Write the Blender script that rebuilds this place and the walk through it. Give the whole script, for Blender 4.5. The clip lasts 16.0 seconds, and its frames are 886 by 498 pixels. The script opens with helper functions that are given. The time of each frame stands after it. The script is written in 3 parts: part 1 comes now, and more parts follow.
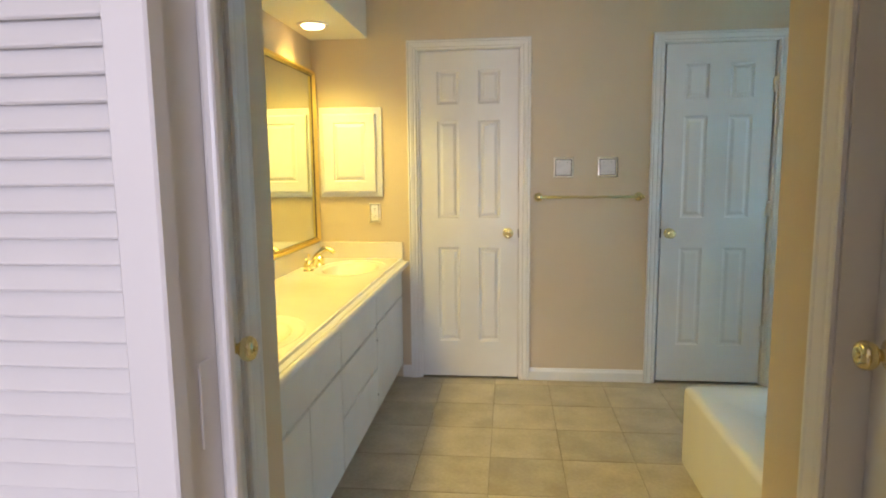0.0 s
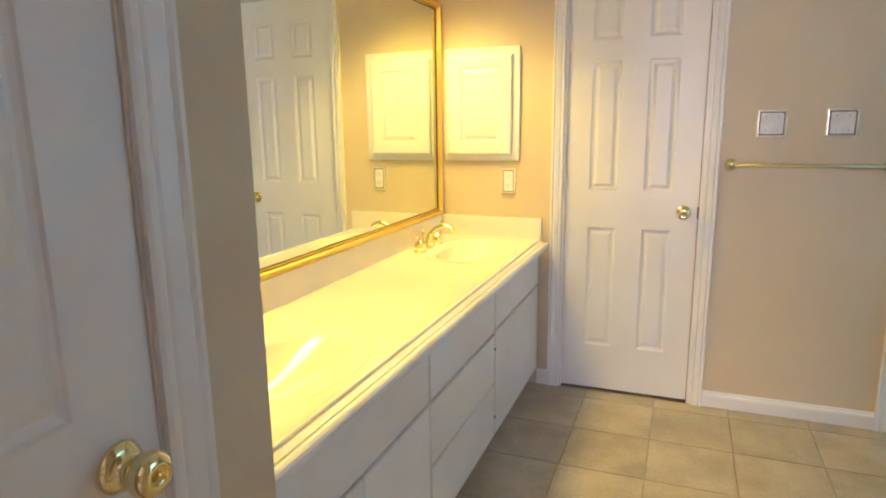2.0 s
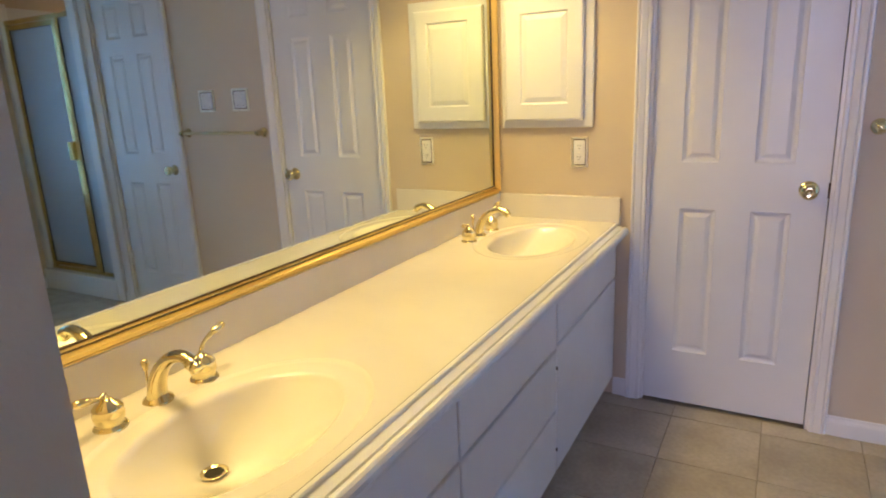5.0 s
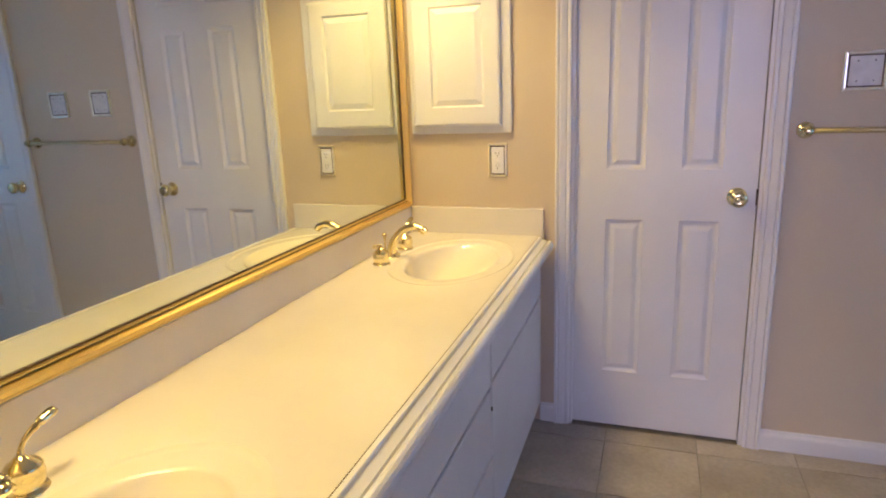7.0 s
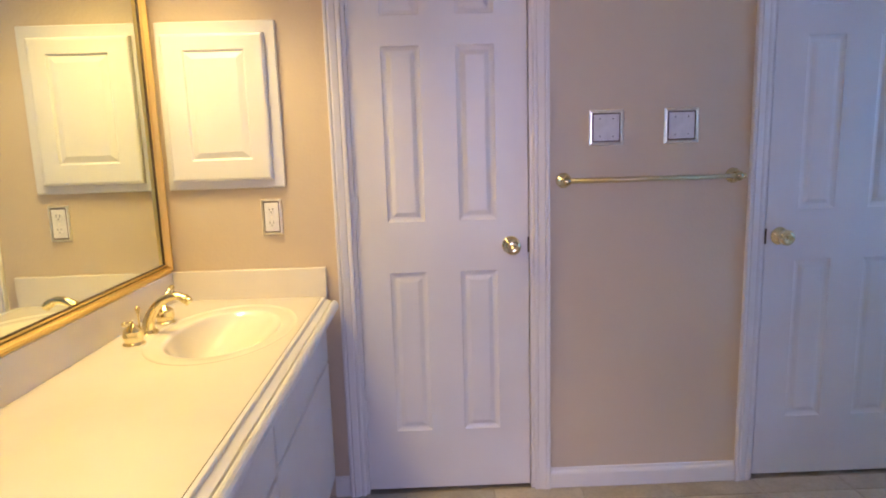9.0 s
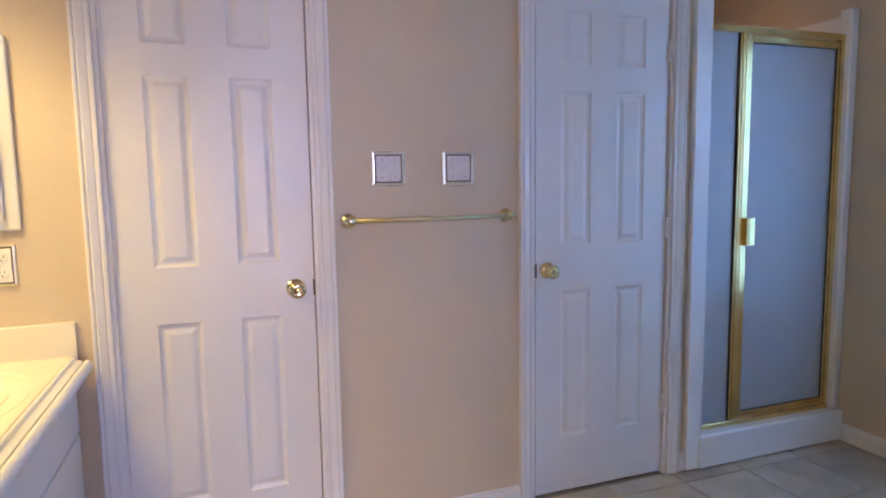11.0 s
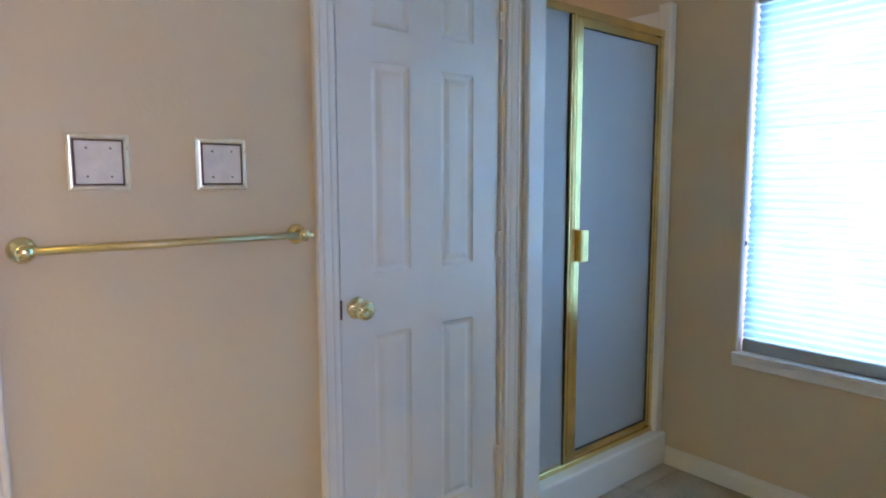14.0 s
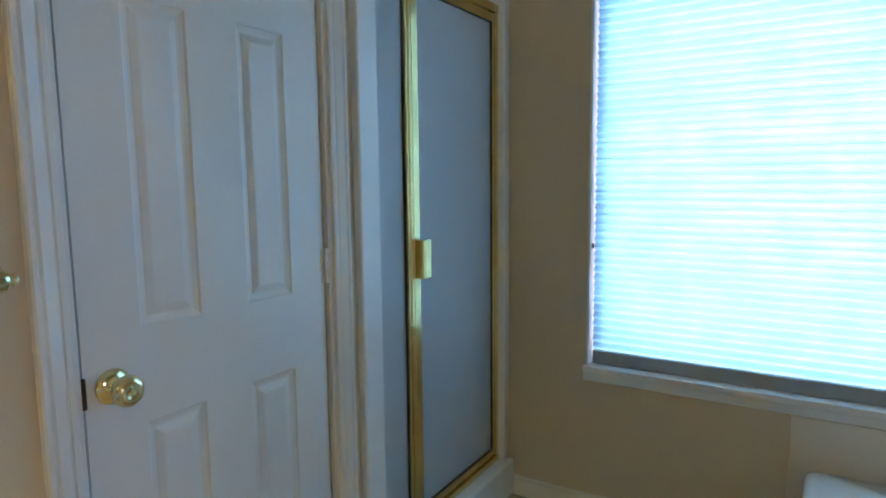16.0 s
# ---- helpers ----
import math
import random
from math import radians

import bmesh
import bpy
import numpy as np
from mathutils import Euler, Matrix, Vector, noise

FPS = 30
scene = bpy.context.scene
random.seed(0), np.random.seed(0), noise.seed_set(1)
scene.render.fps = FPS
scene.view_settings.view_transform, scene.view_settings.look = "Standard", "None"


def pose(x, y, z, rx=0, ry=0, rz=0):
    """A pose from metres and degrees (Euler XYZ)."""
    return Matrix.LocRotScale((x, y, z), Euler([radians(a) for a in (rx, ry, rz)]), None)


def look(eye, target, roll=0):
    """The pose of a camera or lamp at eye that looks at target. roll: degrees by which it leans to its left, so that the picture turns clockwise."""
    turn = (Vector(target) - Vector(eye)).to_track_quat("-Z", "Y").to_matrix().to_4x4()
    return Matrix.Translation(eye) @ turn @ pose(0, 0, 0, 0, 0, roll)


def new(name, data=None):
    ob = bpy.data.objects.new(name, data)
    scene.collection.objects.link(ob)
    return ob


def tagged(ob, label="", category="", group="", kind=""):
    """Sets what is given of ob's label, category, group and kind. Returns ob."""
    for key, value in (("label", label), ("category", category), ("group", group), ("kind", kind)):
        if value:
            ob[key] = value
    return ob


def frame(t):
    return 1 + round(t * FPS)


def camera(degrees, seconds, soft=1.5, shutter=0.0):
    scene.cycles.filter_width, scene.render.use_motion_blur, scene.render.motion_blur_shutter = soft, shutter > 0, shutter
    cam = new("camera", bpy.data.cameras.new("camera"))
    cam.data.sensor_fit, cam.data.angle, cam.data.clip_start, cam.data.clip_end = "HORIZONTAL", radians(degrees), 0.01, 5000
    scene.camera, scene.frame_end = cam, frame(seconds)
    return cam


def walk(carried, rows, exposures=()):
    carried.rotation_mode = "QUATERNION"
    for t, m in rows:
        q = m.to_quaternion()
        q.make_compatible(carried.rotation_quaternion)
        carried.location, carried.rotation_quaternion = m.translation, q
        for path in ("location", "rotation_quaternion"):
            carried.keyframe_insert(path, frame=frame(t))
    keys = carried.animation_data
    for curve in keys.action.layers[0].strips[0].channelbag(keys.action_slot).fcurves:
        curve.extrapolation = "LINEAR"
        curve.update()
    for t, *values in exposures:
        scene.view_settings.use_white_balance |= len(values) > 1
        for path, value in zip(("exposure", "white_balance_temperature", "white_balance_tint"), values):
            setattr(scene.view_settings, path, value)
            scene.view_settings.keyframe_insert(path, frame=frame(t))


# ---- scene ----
EXPOSURES = [(0, 0.66, 8300, 17), (0.6, 0.88, 8700, 24), (1.5, 0.90, 8500, 25), (3.5, 0.48, 7100, 37), (6, 0.17, 6300, 45), (9, 0.36, 6300, 52), (10.2, 0.53, 6300, 50), (12.5, 0.78, 6650, 41), (14.2, 0.78, 7050, 30), (15.5, 0.44, 7150, 26), (16, 0.36, 7050, 22)]
cam = camera(71.2, 16.0, soft=2.0)
PATH = [
    (0, (-0.0411, 0.0721, 1.3408), (-0.2530, 2.0440, 1.0822), -0.65),
    (0.5, (0.0621, 0.2861, 1.3528), (-0.3190, 2.2261, 1.0510), -1.51),
    (1, (0.0548, 0.4843, 1.3345), (-0.4539, 2.3912, 1.0104), -1.44),
    (1.5, (-0.0136, 0.6915, 1.3330), (-0.6211, 2.5630, 0.9749), -0.88),
    (2, (-0.0466, 0.8578, 1.3489), (-0.7636, 2.6830, 0.9557), -0.73),
    (2.5, (-0.0477, 1.0694, 1.3349), (-0.8928, 2.8372, 0.9340), -1.44),
    (3, (-0.0487, 1.1986, 1.3265), (-0.9922, 2.9139, 0.9168), -2.15),
    (3.5, (-0.1122, 1.2837, 1.3370), (-1.0724, 2.9811, 0.8933), -2.15),
    (3.7, (-0.1147, 1.3048, 1.3400), (-1.0882, 2.9921, 0.8869), -2.33),
    (5.8, (-0.2176, 1.4128, 1.3317), (-1.0607, 3.1510, 0.8140), -2.24),
    (6, (-0.3183, 1.4349, 1.3100), (-1.0750, 3.2177, 0.8112), -2.37),
    (6.5, (-0.3170, 1.5042, 1.3086), (-1.0267, 3.3091, 0.8199), -2.37),
    (7, (-0.3123, 1.6082, 1.3162), (-0.9537, 3.4396, 0.8319), -2.27),
    (7.5, (-0.2766, 1.6801, 1.3098), (-0.8283, 3.5493, 0.8605), -2.30),
    (8, (-0.2642, 1.7107, 1.2956), (-0.6680, 3.6274, 0.8917), -2.36),
    (8.5, (-0.3163, 1.7321, 1.2918), (-0.4885, 3.6909, 0.9267), -1.93),
    (9, (-0.3324, 1.7456, 1.2956), (-0.2939, 3.7176, 0.9640), -1.77),
    (9.5, (-0.3137, 1.7622, 1.2935), (-0.0931, 3.7279, 0.9980), -1.53),
    (10, (-0.3255, 1.7781, 1.2855), (0.0927, 3.7171, 1.0297), -1.23),
    (10.2, (-0.2992, 1.7779, 1.2864), (0.1675, 3.7074, 1.0426), -1.24),
    (12.3, (-0.2383, 1.8946, 1.2886), (0.7119, 3.6447, 1.1037), -0.55),
    (12.5, (-0.2016, 1.9508, 1.2881), (0.7751, 3.6861, 1.1019), -0.62),
    (13, (-0.0717, 2.0797, 1.2995), (0.9379, 3.7937, 1.0925), -0.65),
    (13.5, (0.0050, 2.2076, 1.3003), (1.0896, 3.8740, 1.0837), -0.55),
    (14, (0.0098, 2.4165, 1.2971), (1.2699, 3.9541, 1.0779), -0.13),
    (14.5, (0.0381, 2.5238, 1.3003), (1.4188, 3.9544, 1.0832), -0.29),
    (15, (0.1393, 2.6291, 1.2957), (1.6074, 3.9707, 1.0837), -0.56),
    (15.5, (0.2684, 2.7394, 1.3062), (1.8242, 3.9744, 1.0737), -0.59),
    (16, (0.3203, 2.8493, 1.3052), (2.0105, 3.8922, 1.0699), -0.62),
]
walk(cam, [(t, look(eye, target, roll)) for t, eye, target, roll in PATH], EXPOSURES)


# ---- world and lights ----
world = bpy.data.worlds.new("sky")
scene.world = world
world.use_nodes = True
wn = world.node_tree.nodes
sky = wn.new("ShaderNodeTexSky")
sky.sky_type, sky.sun_disc, sky.sun_elevation, sky.sun_rotation = "NISHITA", False, radians(35), radians(200)
world.node_tree.links.new(sky.outputs[0], wn["Background"].inputs[0])
wn["Background"].inputs[1].default_value = 0.12

sun_data = bpy.data.lights.new("sun", "SUN")
sun_data.energy, sun_data.angle, sun_data.color = 2.0, radians(0.5), (1, 0.95, 0.88)
sun = new("sun", sun_data)
sun.matrix_world = look((-6, -12, 10), (0, 0, 0))


def area(name, eye, target, w, h, power, color):
    d = bpy.data.lights.new(name, "AREA")
    d.shape, d.size, d.size_y, d.energy, d.color = "RECTANGLE", w, h, power, color
    ob = new(name, d)
    ob.matrix_world = look(eye, target)
    return ob


def can_lamp(name, x, y, z, power, color):
    d = bpy.data.lights.new(name, "SPOT")
    d.energy, d.color, d.spot_size, d.spot_blend, d.shadow_soft_size = power, color, radians(138), 0.85, 0.2
    ob = new(name, d)
    ob.matrix_world = look((x, y, z), (x, y, 0))
    return ob


CEIL_Z = 2.44
WARM = (1.0, 0.89, 0.27)
window_light = area("window_daylight", (2.78, 2.78, 1.3), (0, 2.78, 1.3), 1.6, 1.4, 66, (0.96, 0.84, 1.0))
bedroom_light = area("bedroom_daylight", (0.1, -2.9, 1.45), (0.1, 0, 1.35), 1.5, 1.2, 76, (0.54, 0.64, 1.0))
CANS = [(-1.11, 2.05), (-1.11, 3.49)]
for cx, cy in CANS:
    can_lamp("vanity_can_light", cx, cy, 2.095, 66, WARM)

# unseen lamp, assumed over the shower to warm the wall above the glass
can_lamp("assumed_shower_can", 2.10, 4.42, CEIL_Z - 0.03, 7, (1.0, 0.74, 0.42))

# fill lamp added out of view to brighten the hall's east side
side_fill = area("bedroom_side_fill", (-3.12, -1.35, 1.45), (0, -1.35, 1.35), 1.3, 1.2, 3, (0.55, 0.66, 1.0))

# ---- materials ----


def nodes_of(name, color, rough=0.5, metal=0.0):
    m = bpy.data.materials.new(name)
    m.use_nodes = True
    n, l = m.node_tree.nodes, m.node_tree.links
    b = n["Principled BSDF"]
    b.inputs["Base Color"].default_value = (*color, 1)
    b.inputs["Roughness"].default_value = rough
    b.inputs["Metallic"].default_value = metal
    m.diffuse_color = (*color, 1)
    return m, n, l, b


def noise_node(n, l, scale, detail=4.0, stretch=(1, 1, 1)):
    c = n.new("ShaderNodeTexCoord")
    g = n.new("ShaderNodeMapping")
    g.inputs["Scale"].default_value = stretch
    t = n.new("ShaderNodeTexNoise")
    t.inputs["Scale"].default_value, t.inputs["Detail"].default_value = scale, detail
    l.new(c.outputs["Object"], g.inputs[0])
    l.new(g.outputs[0], t.inputs[0])
    return t


def ramp(n, l, src, a, b, lo=0.35, hi=0.65):
    r = n.new("ShaderNodeValToRGB")
    r.color_ramp.elements[0].position, r.color_ramp.elements[1].position = lo, hi
    r.color_ramp.elements[0].color, r.color_ramp.elements[1].color = (*a, 1), (*b, 1)
    l.new(src, r.inputs[0])
    return r


def plain(name, color, rough=0.5, metal=0.0, vary=0.06, scale=3.0, bump=0.0, bump_scale=150.0, rough_vary=0.08, coat=0.0):
    m, n, l, b = nodes_of(name, color, rough, metal)
    t = noise_node(n, l, scale)
    r = ramp(n, l, t.outputs[0], [c * (1 - vary) for c in color], [min(1, c * (1 + vary)) for c in color])
    l.new(r.outputs[0], b.inputs["Base Color"])
    t2 = noise_node(n, l, scale * 9, 6)
    mr = n.new("ShaderNodeMapRange")
    mr.inputs["To Min"].default_value, mr.inputs["To Max"].default_value = max(0.02, rough - rough_vary), rough + rough_vary
    l.new(t2.outputs[0], mr.inputs[0])
    l.new(mr.outputs[0], b.inputs["Roughness"])
    if coat:
        b.inputs["Coat Weight"].default_value = coat
        b.inputs["Coat Roughness"].default_value = 0.08
    if bump:
        t3 = noise_node(n, l, bump_scale, 3)
        bp = n.new("ShaderNodeBump")
        bp.inputs["Strength"].default_value, bp.inputs["Distance"].default_value = bump, 0.002
        l.new(t3.outputs[0], bp.inputs["Height"])
        l.new(bp.outputs[0], b.inputs["Normal"])
    return m


M_WALL = plain("tan_wall_paint", (0.60, 0.485, 0.345), 0.55, vary=0.04, scale=1.5, bump=0.35, bump_scale=90)
M_CEIL = plain("ceiling_paint", (0.78, 0.74, 0.66), 0.8, vary=0.03, scale=1.2, bump=0.5, bump_scale=60)
M_TRIM = plain("white_gloss_trim", (0.72, 0.70, 0.68), 0.32, vary=0.03, scale=2, bump=0.12, bump_scale=40)
M_DOOR = plain("white_door_paint", (0.70, 0.68, 0.66), 0.36, vary=0.035, scale=2.5, bump=0.15, bump_scale=60)
M_CAB = plain("white_cabinet_paint", (0.68, 0.67, 0.66), 0.35, vary=0.04, scale=3, bump=0.15, bump_scale=50)
M_MARBLE = plain("cultured_marble", (0.74, 0.68, 0.58), 0.16, vary=0.03, scale=4, rough_vary=0.05, coat=0.4)
M_BRASS = plain("polished_brass", (0.80, 0.69, 0.40), 0.10, 1.0, vary=0.1, scale=20, rough_vary=0.06)
M_BRASS_SATIN = plain("shower_brass", (0.78, 0.60, 0.26), 0.24, 1.0, vary=0.08, scale=12, rough_vary=0.06)
M_BRASS_BAR = plain("lacquered_brass", (0.60, 0.51, 0.29), 0.36, 0.85, vary=0.02, scale=5, rough_vary=0.02)
M_GOLD = plain("gilded_frame", (0.84, 0.60, 0.20), 0.40, 1.0, vary=0.04, scale=3, rough_vary=0.01)
# near-black brown that puts shade into grooves and seams as colour
M_SHADOW_LINE = plain("painted_shadow_line", (0.10, 0.06, 0.03), 0.5, 0.2, vary=0.2, scale=25)
M_SILVER = plain("bright_metal", (0.90, 0.86, 0.74), 0.30, 0.8, vary=0.06, scale=20)
M_DARK = plain("dark_gap", (0.03, 0.025, 0.02), 0.7, vary=0.2)
M_BRONZE = plain("dark_bronze", (0.09, 0.065, 0.04), 0.4, 0.8, vary=0.2, scale=30)
M_PLASTIC = plain("white_plastic", (0.78, 0.76, 0.73), 0.35, vary=0.02)
M_PLATE = plain("grey_white_plate", (0.66, 0.62, 0.60), 0.4, vary=0.08, scale=30)
M_TUB = plain("white_acrylic", (0.80, 0.79, 0.76), 0.14, vary=0.02, coat=0.5, rough_vary=0.04)
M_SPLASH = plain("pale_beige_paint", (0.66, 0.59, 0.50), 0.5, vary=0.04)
M_GROUT = plain("grout", (0.30, 0.255, 0.20), 0.85, vary=0.15, scale=12, bump=0.5, bump_scale=300)
M_CARPET = plain("bedroom_carpet", (0.36, 0.31, 0.26), 0.95, vary=0.1, scale=15, bump=1.0, bump_scale=400)
# grey that carries the backlit rails' shade in its colour
M_RAIL_BACKLIT = plain("backlit_rail_grey", (0.30, 0.34, 0.36), 0.5, vary=0.05)
M_GASKET = plain("black_gasket", (0.02, 0.02, 0.02), 0.5, vary=0.1)
M_LENS = bpy.data.materials.new("lit_lens")
M_LENS.use_nodes = True
_b = M_LENS.node_tree.nodes["Principled BSDF"]
_b.inputs["Emission Color"].default_value, _b.inputs["Emission Strength"].default_value = (1, 0.8, 0.45, 1), 9.0

M_MIRROR, _n, _l, _bb = nodes_of("silvered_mirror", (0.84, 0.88, 0.76), 0.015, 1.0)


def tile_material():
    m, n, l, b = nodes_of("beige_floor_tile", (0.36, 0.31, 0.25), 0.4)
    info = n.new("ShaderNodeObjectInfo")
    big = noise_node(n, l, 5.5, 6)
    fine = noise_node(n, l, 60, 8)
    off = n.new("ShaderNodeVectorMath")
    off.operation = "MULTIPLY_ADD"
    off.inputs[1].default_value = (1, 1, 1)
    comb = n.new("ShaderNodeCombineXYZ")
    k = n.new("ShaderNodeMath")
    k.operation = "MULTIPLY"
    k.inputs[1].default_value = 37.0
    l.new(info.outputs["Random"], k.inputs[0])
    l.new(k.outputs[0], comb.inputs[0])
    l.new(k.outputs[0], comb.inputs[1])
    c = n.new("ShaderNodeTexCoord")
    l.new(c.outputs["Object"], off.inputs[0])
    l.new(comb.outputs[0], off.inputs[2])
    l.new(off.outputs[0], big.inputs[0])
    r = ramp(n, l, big.outputs[0], (0.36, 0.305, 0.235), (0.48, 0.42, 0.335), 0.36, 0.66)
    r2 = ramp(n, l, fine.outputs[0], (0.91, 0.90, 0.885), (1.04, 1.03, 1.02))
    mx = n.new("ShaderNodeMix")
    mx.data_type, mx.blend_type = "RGBA", "MULTIPLY"
    mx.inputs["Factor"].default_value = 1.0
    l.new(r.outputs[0], mx.inputs[6])
    l.new(r2.outputs[0], mx.inputs[7])
    hv = n.new("ShaderNodeHueSaturation")
    mr = n.new("ShaderNodeMapRange")
    mr.inputs["To Min"].default_value, mr.inputs["To Max"].default_value = 0.9, 1.1
    l.new(info.outputs["Random"], mr.inputs[0])
    l.new(mr.outputs[0], hv.inputs["Value"])
    l.new(mx.outputs[2], hv.inputs["Color"])
    l.new(hv.outputs[0], b.inputs["Base Color"])
    bp = n.new("ShaderNodeBump")
    bp.inputs["Strength"].default_value, bp.inputs["Distance"].default_value = 0.3, 0.003
    l.new(big.outputs[0], bp.inputs["Height"])
    l.new(bp.outputs[0], b.inputs["Normal"])
    return m


M_TILE = tile_material()


def glass_material():
    m, n, l, b = nodes_of("obscure_shower_glass", (0.50, 0.54, 0.565), 0.4)
    b.inputs["Transmission Weight"].default_value = 0.35
    b.inputs["IOR"].default_value = 1.45
    t = noise_node(n, l, 260, 2)
    bp = n.new("ShaderNodeBump")
    bp.inputs["Strength"].default_value, bp.inputs["Distance"].default_value = 0.5, 0.001
    l.new(t.outputs[0], bp.inputs["Height"])
    l.new(bp.outputs[0], b.inputs["Normal"])
    return m


M_OBSCURE = glass_material()


def shade_material():
    m = bpy.data.materials.new("cellular_shade_fabric")
    m.use_nodes = True
    n, l = m.node_tree.nodes, m.node_tree.links
    n.remove(n["Principled BSDF"])
    out = n["Material Output"]
    tr, df, mx = n.new("ShaderNodeBsdfTranslucent"), n.new("ShaderNodeBsdfDiffuse"), n.new("ShaderNodeMixShader")
    t = noise_node(n, l, 8)
    r = ramp(n, l, t.outputs[0], (0.170, 0.455, 0.60), (0.198, 0.505, 0.65))
    l.new(r.outputs[0], tr.inputs[0])
    l.new(r.outputs[0], df.inputs[0])
    mx.inputs[0].default_value = 0.45
    l.new(tr.outputs[0], mx.inputs[1])
    l.new(df.outputs[0], mx.inputs[2])
    l.new(mx.outputs[0], out.inputs[0])
    return m


M_SHADE = shade_material()
M_PANE, _n, _l, _bp = nodes_of("clear_glass", (1, 1, 1), 0.02)
_bp.inputs["Transmission Weight"].default_value = 1.0
_bp.inputs["IOR"].default_value = 1.45

# ---- mesh helpers ----


def part(name, bm, mat, parent=None, label="", kind="", m=None, smooth=False):
    me = bpy.data.meshes.new(name)
    bmesh.ops.recalc_face_normals(bm, faces=bm.faces)
    if smooth:
        for f in bm.faces:
            f.smooth = True
    bm.to_mesh(me)
    bm.free()
    if mat:
        me.materials.append(mat)
    ob = new(name, me)
    if parent:
        ob.parent = parent
    if m is not None:
        ob.matrix_basis = m
    return tagged(ob, label, kind=kind)


def thing(name, m, label, category, group="", kind=""):
    e = new(name)
    e.empty_display_size = 0.1
    e.matrix_basis = m
    return tagged(e, label, category, group, kind)


def add_box(bm, x0, x1, y0, y1, z0, z1, bevel=0.0, seg=1):
    vs = [bm.verts.new((x, y, z)) for x in (x0, x1) for y in (y0, y1) for z in (z0, z1)]
    q = [(0, 1, 3, 2), (4, 6, 7, 5), (0, 4, 5, 1), (2, 3, 7, 6), (0, 2, 6, 4), (1, 5, 7, 3)]
    fs = [bm.faces.new([vs[i] for i in f]) for f in q]
    if bevel:
        es = list({e for f in fs for e in f.edges})
        bmesh.ops.bevel(bm, geom=es, offset=bevel, segments=seg, affect="EDGES", profile=0.5, clamp_overlap=True)
    return bm


def boxes(*bs, bevel=0.0, seg=1):
    bm = bmesh.new()
    for b in bs:
        add_box(bm, *b, bevel=bevel, seg=seg)
    return bm


def ring_stack(bm, rings, close_last=True, close_first=False):
    """Joins rings of points, each with the same number of points, into a skin."""
    made = [[bm.verts.new(p) for p in r] for r in rings]
    n = len(made[0])
    for a, b in zip(made, made[1:]):
        for i in range(n):
            bm.faces.new((a[i], a[(i + 1) % n], b[(i + 1) % n], b[i]))
    if close_last:
        bm.faces.new(made[-1])
    if close_first:
        bm.faces.new(made[0])
    return made


def rect(x0, x1, z0, z1, y):
    return [(x0, y, z0), (x1, y, z0), (x1, y, z1), (x0, y, z1)]


def lathe(profile, seg=24, axis="z"):
    """Turns (radius, height) points round an axis."""
    bm = bmesh.new()
    rings = []
    for r, h in profile:
        ring = []
        for i in range(seg):
            a = 2 * math.pi * i / seg
            c, s = max(r, 1e-4) * math.cos(a), max(r, 1e-4) * math.sin(a)
            ring.append((c, s, h) if axis == "z" else (c, -h, s))
        rings.append(ring)
    ring_stack(bm, rings, True, True)
    return bm


def tube(points, radii, seg=12, flat=1.0):
    bm = bmesh.new()
    rings = []
    pts = [Vector(p) for p in points]
    for i, p in enumerate(pts):
        d = (pts[min(i + 1, len(pts) - 1)] - pts[max(i - 1, 0)]).normalized()
        side = Vector((0, 1, 0)) if abs(d.y) < 0.9 else Vector((1, 0, 0))
        u = d.cross(side).normalized()
        v = d.cross(u).normalized()
        rings.append([p + (u * math.cos(a) * flat + v * math.sin(a)) * radii[i] for a in (2 * math.pi * k / seg for k in range(seg))])
    ring_stack(bm, rings, True, True)
    return bm


def curve_points(ctrl, n=14):
    """Smooth points through a few control points."""
    c = [Vector(p) for p in ctrl]
    c = [c[0] * 2 - c[1]] + c + [c[-1] * 2 - c[-2]]
    out = []
    for i in range(1, len(c) - 2):
        for k in range(n):
            t = k / n
            a, b, d, e = c[i - 1], c[i], c[i + 1], c[i + 2]
            out.append(0.5 * (2 * b + (d - a) * t + (2 * a - 5 * b + 4 * d - e) * t * t + (3 * b - a - 3 * d + e) * t ** 3))
    out.append(c[-2])
    return out


CASING = [(0.0, 0.0), (0.0, 0.009), (0.006, 0.012), (0.016, 0.012), (0.020, 0.009), (0.026, 0.012), (0.040, 0.015), (0.050, 0.017), (0.056, 0.013), (0.062, 0.018), (0.070, 0.018), (0.074, 0.014), (0.074, 0.0)]


def casing(name, w, h, parent=None, label="", m=None, kind="structure", scale=1.0):
    """Door casing round an opening w wide and h high; its foot at z 0, its back at y 0, facing -y."""
    bm = bmesh.new()
    paths = []
    for u, d in CASING:
        u, d = u * scale, d
        paths.append([(-u, -d, 0), (-u, -d, h + u), (w + u, -d, h + u), (w + u, -d, 0)])
    cols = [[bm.verts.new(p) for p in path] for path in paths]
    for a, b in zip(cols, cols[1:]):
        for i in range(3):
            bm.faces.new((a[i], a[i + 1], b[i + 1], b[i]))
    bm.faces.new([c[0] for c in cols])
    bm.faces.new([c[3] for c in cols])
    for i in range(3):
        bm.faces.new((cols[-1][i], cols[-1][i + 1], cols[0][i + 1], cols[0][i]))
    return part(name, bm, M_TRIM, parent, label, kind, m)


BASE = [(0, 0), (0.012, 0), (0.012, 0.058), (0.010, 0.066), (0.006, 0.072), (0.004, 0.082), (0, 0.084)]


